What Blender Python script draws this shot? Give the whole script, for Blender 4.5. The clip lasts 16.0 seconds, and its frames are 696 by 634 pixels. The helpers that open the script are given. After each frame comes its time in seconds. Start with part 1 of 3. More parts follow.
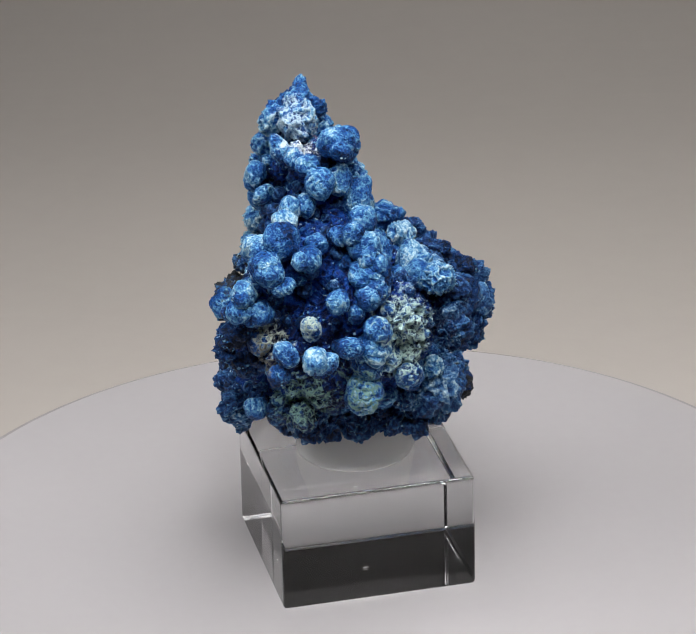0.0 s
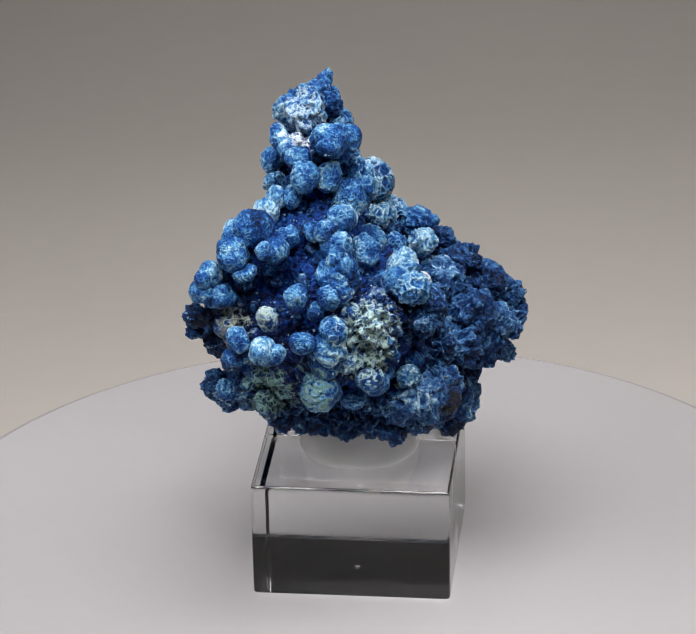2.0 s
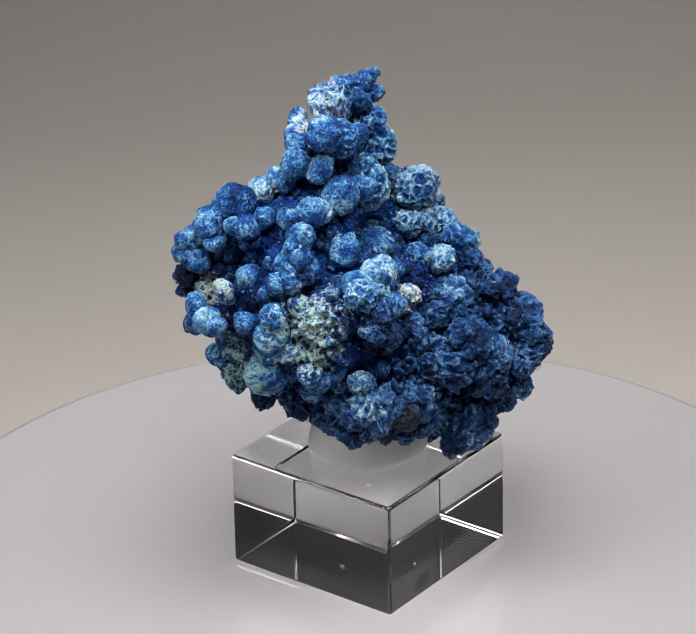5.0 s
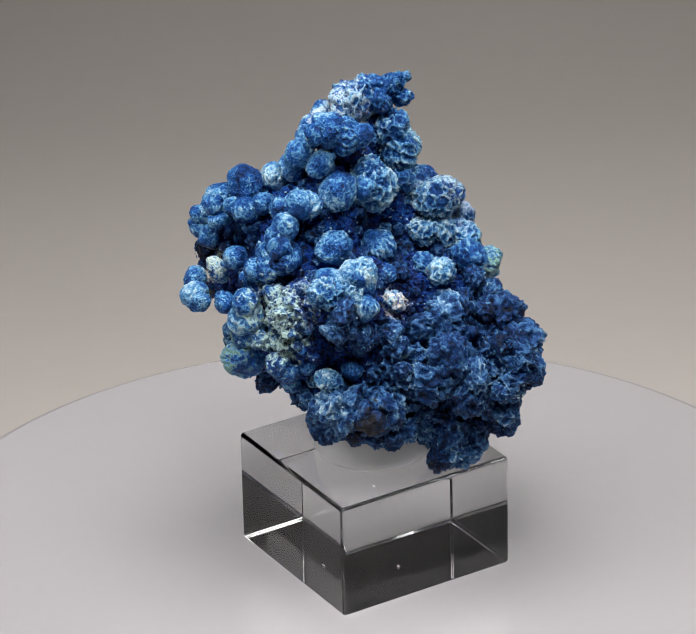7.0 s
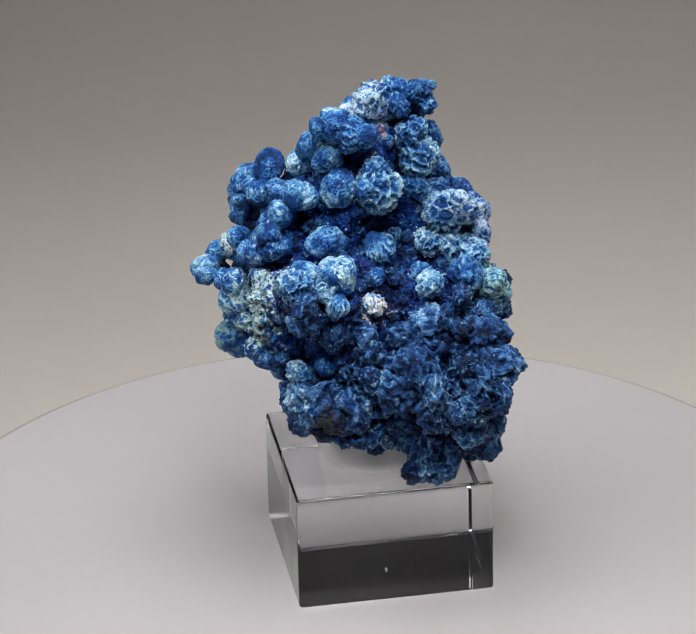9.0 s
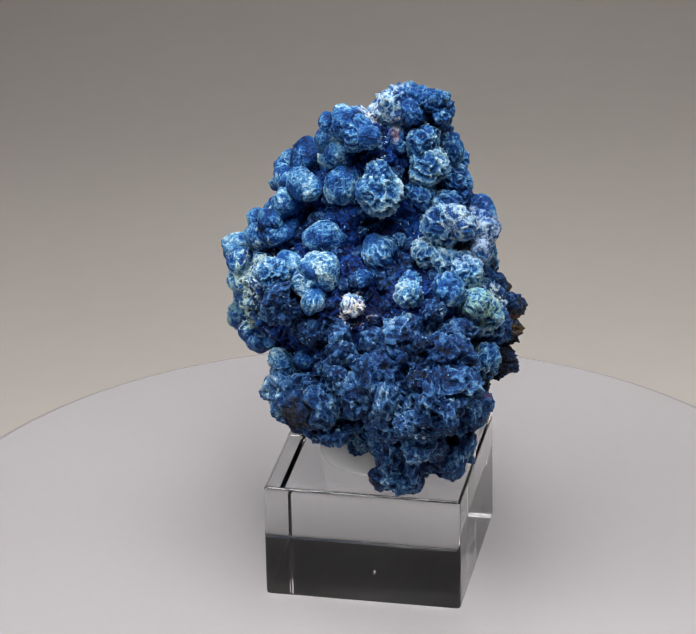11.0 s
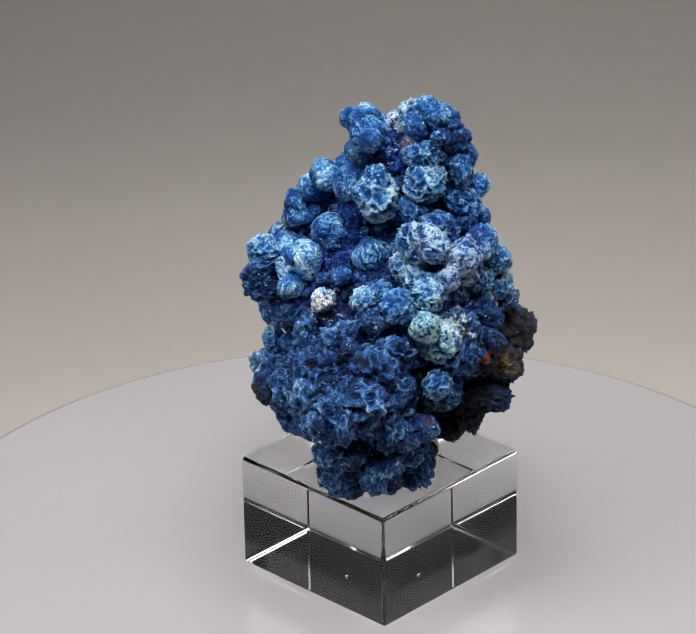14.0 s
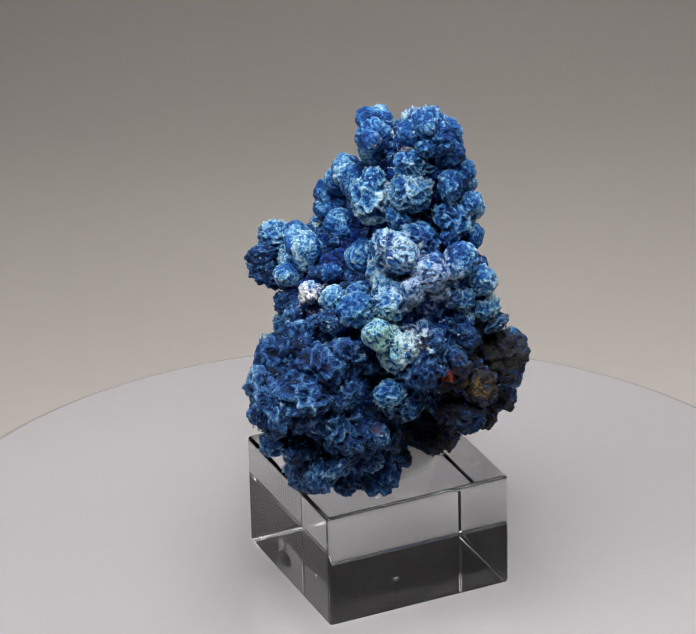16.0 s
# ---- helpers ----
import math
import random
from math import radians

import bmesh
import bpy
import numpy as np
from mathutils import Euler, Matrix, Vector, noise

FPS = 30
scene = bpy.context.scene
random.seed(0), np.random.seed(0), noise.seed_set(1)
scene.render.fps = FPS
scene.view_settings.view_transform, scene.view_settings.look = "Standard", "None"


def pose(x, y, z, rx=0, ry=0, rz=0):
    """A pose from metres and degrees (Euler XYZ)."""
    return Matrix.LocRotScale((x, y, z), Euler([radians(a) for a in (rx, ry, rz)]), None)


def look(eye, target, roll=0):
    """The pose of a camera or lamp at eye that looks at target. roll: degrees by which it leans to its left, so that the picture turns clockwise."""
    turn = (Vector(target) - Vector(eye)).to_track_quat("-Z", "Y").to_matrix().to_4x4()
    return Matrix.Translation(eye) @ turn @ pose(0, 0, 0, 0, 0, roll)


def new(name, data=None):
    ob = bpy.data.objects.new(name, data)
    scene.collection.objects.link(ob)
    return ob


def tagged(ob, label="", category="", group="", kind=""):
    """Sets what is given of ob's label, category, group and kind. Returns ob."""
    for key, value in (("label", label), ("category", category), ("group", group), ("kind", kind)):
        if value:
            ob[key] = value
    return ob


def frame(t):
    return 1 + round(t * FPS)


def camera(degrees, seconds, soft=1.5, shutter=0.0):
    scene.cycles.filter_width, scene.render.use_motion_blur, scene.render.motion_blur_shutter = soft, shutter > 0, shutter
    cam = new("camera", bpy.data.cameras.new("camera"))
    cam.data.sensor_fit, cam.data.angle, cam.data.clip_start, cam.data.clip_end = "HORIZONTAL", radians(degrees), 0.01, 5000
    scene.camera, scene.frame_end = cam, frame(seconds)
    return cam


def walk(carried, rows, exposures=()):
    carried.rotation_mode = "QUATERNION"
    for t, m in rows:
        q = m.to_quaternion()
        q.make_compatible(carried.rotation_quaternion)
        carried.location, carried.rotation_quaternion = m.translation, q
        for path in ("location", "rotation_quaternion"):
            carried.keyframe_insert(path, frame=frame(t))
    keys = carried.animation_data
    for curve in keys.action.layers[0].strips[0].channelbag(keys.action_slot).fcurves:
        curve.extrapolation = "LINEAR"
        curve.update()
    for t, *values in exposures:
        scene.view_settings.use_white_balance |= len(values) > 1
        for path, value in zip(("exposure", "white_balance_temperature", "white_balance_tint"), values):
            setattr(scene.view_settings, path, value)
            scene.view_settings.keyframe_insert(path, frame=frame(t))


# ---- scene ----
cam = camera(10.0, 16.0, soft=1.2)
EYE = (0.0, -0.7246, 0.4109)
CAM_POSE = look(EYE, (-0.00346, -0.7246 + 0.89788, 0.4109 - 0.44022), -1.22)
walk(cam, [(0.0, CAM_POSE), (16.0, CAM_POSE)])

# ---- light ----
scene.view_settings.exposure = 0.0
world = bpy.data.worlds.new("dark_room")
scene.world = world
world.use_nodes = True
world.node_tree.nodes["Background"].inputs[0].default_value = (0.9, 0.95, 1.0, 1)
world.node_tree.nodes["Background"].inputs[1].default_value = 0.008


def area(name, eye, target, size, watts, colour, spread=180):
    lamp = bpy.data.lights.new(name, "AREA")
    lamp.shape, lamp.size, lamp.energy, lamp.color = "DISK", size, watts, colour
    lamp.spread = radians(spread)
    ob = new(name, lamp)
    ob.matrix_world = look(eye, target)
    return ob


area("overhead_softbox", (0.01, -0.09, 0.50), (0.0, -0.04, 0.0), 0.46, 1.60, (1.0, 0.98, 0.965), 108)
area("front_softbox", (0.02, -0.28, 0.50), (0.0, -0.03, 0.02), 0.08, 0.18, (1.0, 0.98, 0.97), 100)
area("right_softbox", (0.33, 0.05, 0.34), (0.02, 0.05, 0.0), 0.22, 0.46, (1.0, 0.97, 0.95))
area("left_softbox", (-0.30, -0.10, 0.34), (0, -0.01, 0.03), 0.24, 0.22, (1.0, 0.99, 0.98), 90)


# ---- materials ----
def material(name):
    m = bpy.data.materials.new(name)
    m.use_nodes = True
    return m, m.node_tree.nodes, m.node_tree.links, m.node_tree.nodes["Principled BSDF"]


def node(nodes, kind, **inputs):
    n = nodes.new(kind)
    for k, v in inputs.items():
        n.inputs[k.replace("_", " ")].default_value = v
    return n


def surface(name, dark, light, scale, rough, bump=0.0, coat=0.0):
    """A matt or glossy sheet with two scales of faint mottling."""
    m, nodes, links, bsdf = material(name)
    co = nodes.new("ShaderNodeTexCoord")
    big = node(nodes, "ShaderNodeTexNoise", Scale=scale, Detail=3.0)
    fine = node(nodes, "ShaderNodeTexNoise", Scale=scale * 40, Detail=4.0)
    mix = node(nodes, "ShaderNodeMath")
    mix.operation = "MULTIPLY_ADD"
    mix.inputs[1].default_value = 0.25
    ramp = nodes.new("ShaderNodeValToRGB")
    ramp.color_ramp.elements[0].position, ramp.color_ramp.elements[1].position = 0.35, 0.9
    ramp.color_ramp.elements[0].color, ramp.color_ramp.elements[1].color = (*dark, 1), (*light, 1)
    links.new(co.outputs["Object"], big.inputs["Vector"])
    links.new(co.outputs["Object"], fine.inputs["Vector"])
    links.new(fine.outputs["Fac"], mix.inputs[0])
    links.new(big.outputs["Fac"], mix.inputs[2])
    links.new(mix.outputs[0], ramp.inputs[0])
    links.new(ramp.outputs[0], bsdf.inputs["Base Color"])
    bsdf.inputs["Roughness"].default_value = rough
    bsdf.inputs["Coat Weight"].default_value = coat
    bsdf.inputs["Coat IOR"].default_value = 1.9
    bsdf.inputs["Coat Roughness"].default_value = 0.04
    if bump:
        b = node(nodes, "ShaderNodeBump", Strength=0.3, Distance=bump)
        links.new(fine.outputs["Fac"], b.inputs["Height"])
        links.new(b.outputs[0], bsdf.inputs["Normal"])
    return m


PAPER = surface("grey_paper", (0.36, 0.333, 0.308), (0.395, 0.366, 0.338), 4, 0.75, 0.0002)
DISC = surface("white_plastic", (0.385, 0.370, 0.380), (0.42, 0.405, 0.415), 9, 0.40, 0.0, 1.0)
DARK = surface("dark_paint", (0.019, 0.020, 0.025), (0.026, 0.027, 0.034), 1.5, 0.8)
WOOD = surface("table_wood", (0.12, 0.08, 0.05), (0.22, 0.15, 0.09), 6, 0.5)

ACRYLIC, nodes, links, bsdf = material("clear_acrylic")
bsdf.inputs["Transmission Weight"].default_value = 1.0
bsdf.inputs["IOR"].default_value = 1.49
bsdf.inputs["Roughness"].default_value = 0.0
bsdf.inputs["Base Color"].default_value = (0.97, 0.975, 0.98, 1)

PUTTY, nodes, links, bsdf = material("milky_putty")
bsdf.inputs["Base Color"].default_value = (0.97, 0.965, 0.95, 1)
bsdf.inputs["Subsurface Weight"].default_value = 0.8
bsdf.inputs["Subsurface Radius"].default_value = (1.0, 1.0, 0.95)
bsdf.inputs["Subsurface Scale"].default_value = 0.006
bsdf.inputs["Roughness"].default_value = 0.25
bsdf.inputs["Transmission Weight"].default_value = 0.15
tex = node(nodes, "ShaderNodeTexNoise", Scale=160.0, Detail=3.0)
bmp = node(nodes, "ShaderNodeBump", Strength=0.4, Distance=0.0006)
links.new(tex.outputs["Fac"], bmp.inputs["Height"])
links.new(bmp.outputs[0], bsdf.inputs["Normal"])

specimen = new("mineral_specimen")
tagged(specimen, "deep blue botryoidal mineral specimen with pale druse and mint patches", "mineral")

# patches of other minerals on the specimen, the near-black low ones with underside shade painted in: centre and reach
# in mm, colour
PATCHES = [
    ((3.0, -22, 64), 6.5, (0.48, 0.66, 0.64)), ((3.0, -22.5, 58), 5.5, (0.44, 0.62, 0.60)), ((-24, -20.6, 63.7), 3.6, (0.56, 0.64, 0.56)),
    ((-17, -24, 68), 3.6, (0.50, 0.62, 0.58)), ((-8, -29, 53), 5.5, (0.16, 0.30, 0.28)), ((-17, -19, 49), 6.0, (0.24, 0.42, 0.38)),
    ((8, 27.5, 65), 5.5, (0.30, 0.55, 0.48)), ((2.6, 27.5, 63), 3.6, (0.55, 0.70, 0.74)), ((12.8, 2.0, 64.3), 3.4, (0.86, 0.80, 0.74)),
    ((14.0, 3.6, 63.4), 1.2, (0.55, 0.14, 0.06)), ((-12.1, 0.5, 95.2), 3.6, (0.74, 0.82, 0.86)), ((-5.0, 5.8, 95.2), 3.0, (0.30, 0.17, 0.20)),
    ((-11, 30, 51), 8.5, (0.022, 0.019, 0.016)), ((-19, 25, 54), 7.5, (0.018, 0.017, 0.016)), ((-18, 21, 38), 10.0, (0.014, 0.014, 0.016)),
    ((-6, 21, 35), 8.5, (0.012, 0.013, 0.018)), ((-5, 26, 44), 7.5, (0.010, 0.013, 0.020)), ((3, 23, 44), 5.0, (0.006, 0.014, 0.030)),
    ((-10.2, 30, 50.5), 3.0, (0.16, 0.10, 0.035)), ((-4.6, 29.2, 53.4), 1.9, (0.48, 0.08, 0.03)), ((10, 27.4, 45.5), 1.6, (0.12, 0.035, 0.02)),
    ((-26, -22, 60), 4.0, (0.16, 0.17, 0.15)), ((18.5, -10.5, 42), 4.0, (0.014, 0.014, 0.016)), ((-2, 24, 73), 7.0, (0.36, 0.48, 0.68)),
    ((1, 19.5, 78.5), 4.5, (0.42, 0.58, 0.66)), ((-11.5, 4, 99), 5.0, (0.44, 0.60, 0.72)),
]


def mineral(name, deep, mid, steel, pale, shift, single=False):
    m, nodes, links, bsdf = material(name)
    co = nodes.new("ShaderNodeTexCoord")
    co.object = specimen
    info = nodes.new("ShaderNodeObjectInfo")
    island = nodes.new("ShaderNodeNewGeometry")

    def noise_tex(scale, detail, distort=0.0):
        n = node(nodes, "ShaderNodeTexNoise", Scale=scale, Detail=detail, Distortion=distort)
        links.new(co.outputs["Object"], n.inputs["Vector"])
        return n

    def math2(op, a, b):
        n = nodes.new("ShaderNodeMath")
        n.operation = op
        for i, v in enumerate((a, b)):
            if isinstance(v, (int, float)):
                n.inputs[i].default_value = v
            else:
                links.new(v, n.inputs[i])
        return n.outputs[0]

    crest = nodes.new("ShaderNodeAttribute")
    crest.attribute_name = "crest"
    region, grain, flake = noise_tex(75, 2), noise_tex(680, 4, 0.6), noise_tex(1700, 5, 1.6)
    scales = node(nodes, "ShaderNodeTexVoronoi", Scale=760.0)
    scales.feature = "DISTANCE_TO_EDGE"
    bent = nodes.new("ShaderNodeVectorMath")
    bent.operation = "MULTIPLY_ADD"
    bent.inputs[1].default_value = (0.0011, 0.0011, 0.0011)
    links.new(grain.outputs["Color"], bent.inputs[0])
    links.new(co.outputs["Object"], bent.inputs[2])
    links.new(bent.outputs[0], scales.inputs["Vector"])
    rim = nodes.new("ShaderNodeMapRange")
    rim.inputs["From Min"].default_value, rim.inputs["From Max"].default_value = 0.16, 0.0
    links.new(scales.outputs["Distance"], rim.inputs["Value"])
    height = math2("ADD", math2("MULTIPLY", grain.outputs["Fac"], 0.36), math2("MULTIPLY", flake.outputs["Fac"], 0.52))
    height = math2("ADD", height, math2("MULTIPLY", rim.outputs[0], 0.22))
    speckle = math2("ADD", math2("MULTIPLY", flake.outputs["Fac"], 0.34), math2("MULTIPLY", grain.outputs["Fac"], 0.34))
    tone = math2("ADD", math2("ADD", speckle, math2("MULTIPLY", rim.outputs[0], 0.05)), 0.15)
    tone = math2("ADD", tone, math2("MULTIPLY", math2("SUBTRACT", region.outputs["Fac"], 0.5), 0.42))
    tone = math2("ADD", tone, math2("MULTIPLY", math2("SUBTRACT", island.outputs["Random Per Island"] if single else info.outputs["Random"], 0.5), 0.30 if single else 0.10))
    # pale druse on ridges; creases go darker, their shade put into the colour
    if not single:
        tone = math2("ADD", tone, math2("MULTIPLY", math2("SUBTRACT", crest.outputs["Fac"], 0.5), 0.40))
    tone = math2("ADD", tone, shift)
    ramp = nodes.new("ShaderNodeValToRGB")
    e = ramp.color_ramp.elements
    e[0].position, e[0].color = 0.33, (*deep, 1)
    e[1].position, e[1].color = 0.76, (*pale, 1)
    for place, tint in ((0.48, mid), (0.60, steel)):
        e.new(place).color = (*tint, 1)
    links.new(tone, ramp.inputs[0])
    colour = ramp.outputs[0]
    gaps = nodes.new("ShaderNodeMapRange")
    gaps.inputs["From Min"].default_value, gaps.inputs["From Max"].default_value = 0.40, 0.56
    links.new(height, gaps.inputs["Value"])
    broken = gaps.outputs[0]
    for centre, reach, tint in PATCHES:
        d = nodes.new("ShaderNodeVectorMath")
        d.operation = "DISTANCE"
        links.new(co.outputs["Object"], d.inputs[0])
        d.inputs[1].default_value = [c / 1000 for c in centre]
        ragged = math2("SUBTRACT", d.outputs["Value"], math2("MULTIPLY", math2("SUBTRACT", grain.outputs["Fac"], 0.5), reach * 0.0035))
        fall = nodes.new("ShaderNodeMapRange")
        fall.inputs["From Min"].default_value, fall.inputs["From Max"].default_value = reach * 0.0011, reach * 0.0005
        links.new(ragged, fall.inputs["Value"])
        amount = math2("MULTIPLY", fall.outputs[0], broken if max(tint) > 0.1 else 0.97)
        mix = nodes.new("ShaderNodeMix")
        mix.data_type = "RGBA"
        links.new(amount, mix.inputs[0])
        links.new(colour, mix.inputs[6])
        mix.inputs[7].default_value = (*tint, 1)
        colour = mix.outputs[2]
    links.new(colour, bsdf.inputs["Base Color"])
    bsdf.inputs["Roughness"].default_value = 0.5
    bsdf.inputs["Specular IOR Level"].default_value = 0.22
    b = node(nodes, "ShaderNodeBump", Strength=1.0, Distance=0.0008)
    links.new(height, b.inputs["Height"])
    links.new(b.outputs[0], bsdf.inputs["Normal"])
    return m


# rough foot and core are darkened blues: shade below and between lumps painted in
BLUE = mineral("blue_mineral_rough", (0.0004, 0.004, 0.018), (0.003, 0.034, 0.15), (0.055, 0.175, 0.38), (0.48, 0.66, 0.73), -0.02)
DEEP_BLUE = mineral("deep_blue_mineral", (0.0004, 0.005, 0.042), (0.002, 0.042, 0.27), (0.026, 0.14, 0.40), (0.32, 0.52, 0.64), -0.07)
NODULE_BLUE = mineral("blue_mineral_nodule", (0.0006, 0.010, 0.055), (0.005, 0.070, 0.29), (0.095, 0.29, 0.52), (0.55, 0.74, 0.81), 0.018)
DRUSE = mineral("druse_crystals", (0.01, 0.05, 0.17), (0.05, 0.17, 0.38), (0.20, 0.40, 0.58), (0.62, 0.76, 0.82), 0.02, True)
DRUSE.node_tree.nodes["Principled BSDF"].inputs["Roughness"].default_value = 0.25


# ---- building helpers ----
def part(name, bm, mat, parent=None, label="", smooth=False):
    me = bpy.data.meshes.new(name)
    bm.to_mesh(me)
    bm.free()
    me.materials.append(mat)
    if smooth:
        me.shade_smooth()
    ob = new(name, me)
    ob.parent = parent
    if label:
        tagged(ob, label)
    return ob


def box(x0, x1, y0, y1, z0, z1, bevel=0.0, segments=3):
    bm = bmesh.new()
    bmesh.ops.create_cube(bm, size=1)
    for v in bm.verts:
        v.co = ((x0 + x1) / 2 + v.co.x * (x1 - x0), (y0 + y1) / 2 + v.co.y * (y1 - y0), (z0 + z1) / 2 + v.co.z * (z1 - z0))
    if bevel:
        bmesh.ops.bevel(bm, geom=bm.edges[:], offset=bevel, segments=segments, affect="EDGES", profile=0.5)
    return bm


def lathe(profile, n=96):
    """A turned solid round z from (radius, height) rows."""
    bm = bmesh.new()
    rings = []
    for r, z in profile:
        rings.append([bm.verts.new((r * math.cos(a * 2 * math.pi / n), r * math.sin(a * 2 * math.pi / n), z)) for a in range(n)])
    for lo, hi in zip(rings, rings[1:]):
        for i in range(n):
            bm.faces.new((lo[i], lo[(i + 1) % n], hi[(i + 1) % n], hi[i]))
    bm.faces.new(rings[0][::-1])
    bm.faces.new(rings[-1])
    return bm


# ---- the room, the table and the paper sweep ----
def structure(name, bm, mat, label, category, smooth=False):
    return tagged(part(name, bm, mat, smooth=smooth), label, category, kind="structure")


structure("floor", box(-1.8, 1.8, -1.8, 1.8, -0.90, -0.80), DARK, "dark floor of the unlit room", "floor")
structure("ceiling", box(-1.8, 1.8, -1.8, 1.8, 1.70, 1.80), DARK, "dark ceiling of the unlit room", "ceiling")
structure("wall_north", box(-1.8, 1.8, 1.8, 1.9, -0.90, 1.80), DARK, "dark wall of the unlit room", "wall")
structure("wall_south", box(-1.8, 1.8, -1.9, -1.8, -0.90, 1.80), DARK, "dark wall of the unlit room", "wall")
structure("wall_west", box(-1.9, -1.8, -1.9, 1.9, -0.90, 1.80), DARK, "dark wall of the unlit room", "wall")
structure("wall_east", box(1.8, 1.9, -1.9, 1.9, -0.90, 1.80), DARK, "dark wall of the unlit room", "wall")


def table():
    ob = new("table")
    tagged(ob, "plain wooden table under the paper sweep", "table")
    part("tabletop", box(-0.75, 0.75, -0.55, 0.95, -0.060, -0.031, 0.003), WOOD, ob)
    for x in (-0.70, 0.70):
        for y in (-0.50, 0.90):
            part("leg", box(x - 0.03, x + 0.03, y - 0.03, y + 0.03, -0.80, -0.060, 0.003), WOOD, ob)


def paper_sweep():
    line = [(-0.50, 0.0), (0.30, 0.0)] + [(0.30 + 0.35 * math.sin(a), 0.35 - 0.35 * math.cos(a)) for a in np.linspace(0.04, 0.62, 20)]
    bm = bmesh.new()
    rows = [[bm.verts.new((x, y, -0.0305 + z + dz)) for y, z in line] for x, dz in ((-0.65, 0), (0.65, 0), (0.65, 0.0006), (-0.65, 0.0006))]
    for a, b in zip(rows, rows[1:] + rows[:1]):
        for i in range(len(line) - 1):
            bm.faces.new((a[i], a[i + 1], b[i + 1], b[i]))
    for i in (0, -1):
        bm.faces.new([r[i] for r in rows])
    bmesh.ops.recalc_face_normals(bm, faces=bm.faces[:])
    tagged(part("paper_sweep", bm, PAPER), "warm grey paper sweep behind the turntable", "backdrop paper")


table()
paper_sweep()

# ---- turntable ----
turntable = new("turntable")
tagged(turntable, "round white glossy motorised turntable plate", "turntable")
part("plate", lathe([(0.0965, -0.012), (0.0995, -0.0105), (0.1004, -0.008), (0.1004, -0.0025), (0.0997, -0.0010), (0.0980, -0.0003)], 256), DISC, turntable, smooth=False)
base = part("turntable_motor", lathe([(0.088, -0.0298), (0.090, -0.028), (0.090, -0.0135), (0.086, -0.0122)], 128), DISC)
tagged(base, "white plastic turntable base standing on the paper", "turntable")

# ---- acrylic block ----
block = part("acrylic_block", box(-0.0203, 0.0203, -0.0203, 0.0203, -0.0001, 0.0249, 0.0009, 5), ACRYLIC, smooth=True)
flat = block.modifiers.new("flat_faces", "WEIGHTED_NORMAL")
flat.weight = 100
for v in block.data.vertices:
    a = -0.02124
    x, y = v.co.x, v.co.y
    v.co.x, v.co.y = -0.00126 + math.cos(a) * x - math.sin(a) * y, 0.0030 + math.sin(a) * x + math.cos(a) * y
CHALK = surface("white_chalk", (0.78, 0.78, 0.78), (0.86, 0.86, 0.86), 300, 0.7)
part("scratch", box(-0.0018, -0.0008, 0.0029, 0.00315, 0.00012, 0.00024), CHALK, block, "tiny white scratch under the block")
block.visible_shadow = False
tagged(block, "clear polished acrylic display block with rounded edges", "display block")

# ---- putty ----
def putty():
    bm = lathe([(0.0119, 0.02495), (0.0123, 0.0256), (0.0122, 0.0270), (0.0116, 0.0300), (0.0108, 0.0340), (0.0100, 0.0400)], 64)
    for v in bm.verts:
        a = math.atan2(v.co.y, v.co.x)
        k = 1 + 0.03 * noise.noise((math.cos(a) * 2, math.sin(a) * 2, v.co.z * 200))
        v.co.x, v.co.y = v.co.x * k - 0.0012, v.co.y * k + 0.0030
    return tagged(part("mounting_putty", bm, PUTTY, smooth=True), "milky translucent putty disc holding up the specimen", "putty")


mount = putty()

# ---- specimen ----
# lobes of the rough core: centre and radius in mm, in layers from the foot to the tip
CORE = []
CORE += [
    (16.0, 11.0, 32.0, 3.8), (10.0, 14.0, 33.0, 5.7), (4.0, 12.0, 33.0, 5.9), (12.0, 13.0, 36.0, 7.0), (15.0, 17.0, 37.0, 5.2), (-3.0, 10.0, 37.0, 8.0),
    (11.0, 10.0, 37.0, 7.2), (-19.0, 10.0, 39.0, 6.3), (4.0, 10.0, 40.0, 11.1), (-7.0, 8.0, 40.0, 10.7), (-11.0, 9.0, 40.0, 9.9), (2.0, 18.0, 40.0, 5.1),
    (13.0, 15.0, 42.0, 8.4), (6.0, 1.0, 43.0, 10.3), (11.0, -7.0, 43.0, 5.8), (8.0, -3.0, 43.0, 8.7), (7.0, -8.0, 43.0, 7.0), (-23.0, -3.0, 44.0, 4.5),
    (13.0, 21.0, 45.0, 5.0), (-16.0, -11.0, 45.0, 5.4), (22.0, 12.0, 46.0, 5.1), (-19.0, 15.0, 46.0, 6.6), (5.0, 0.0, 46.0, 12.0), (-14.0, 5.0, 47.0,
    12.7)]
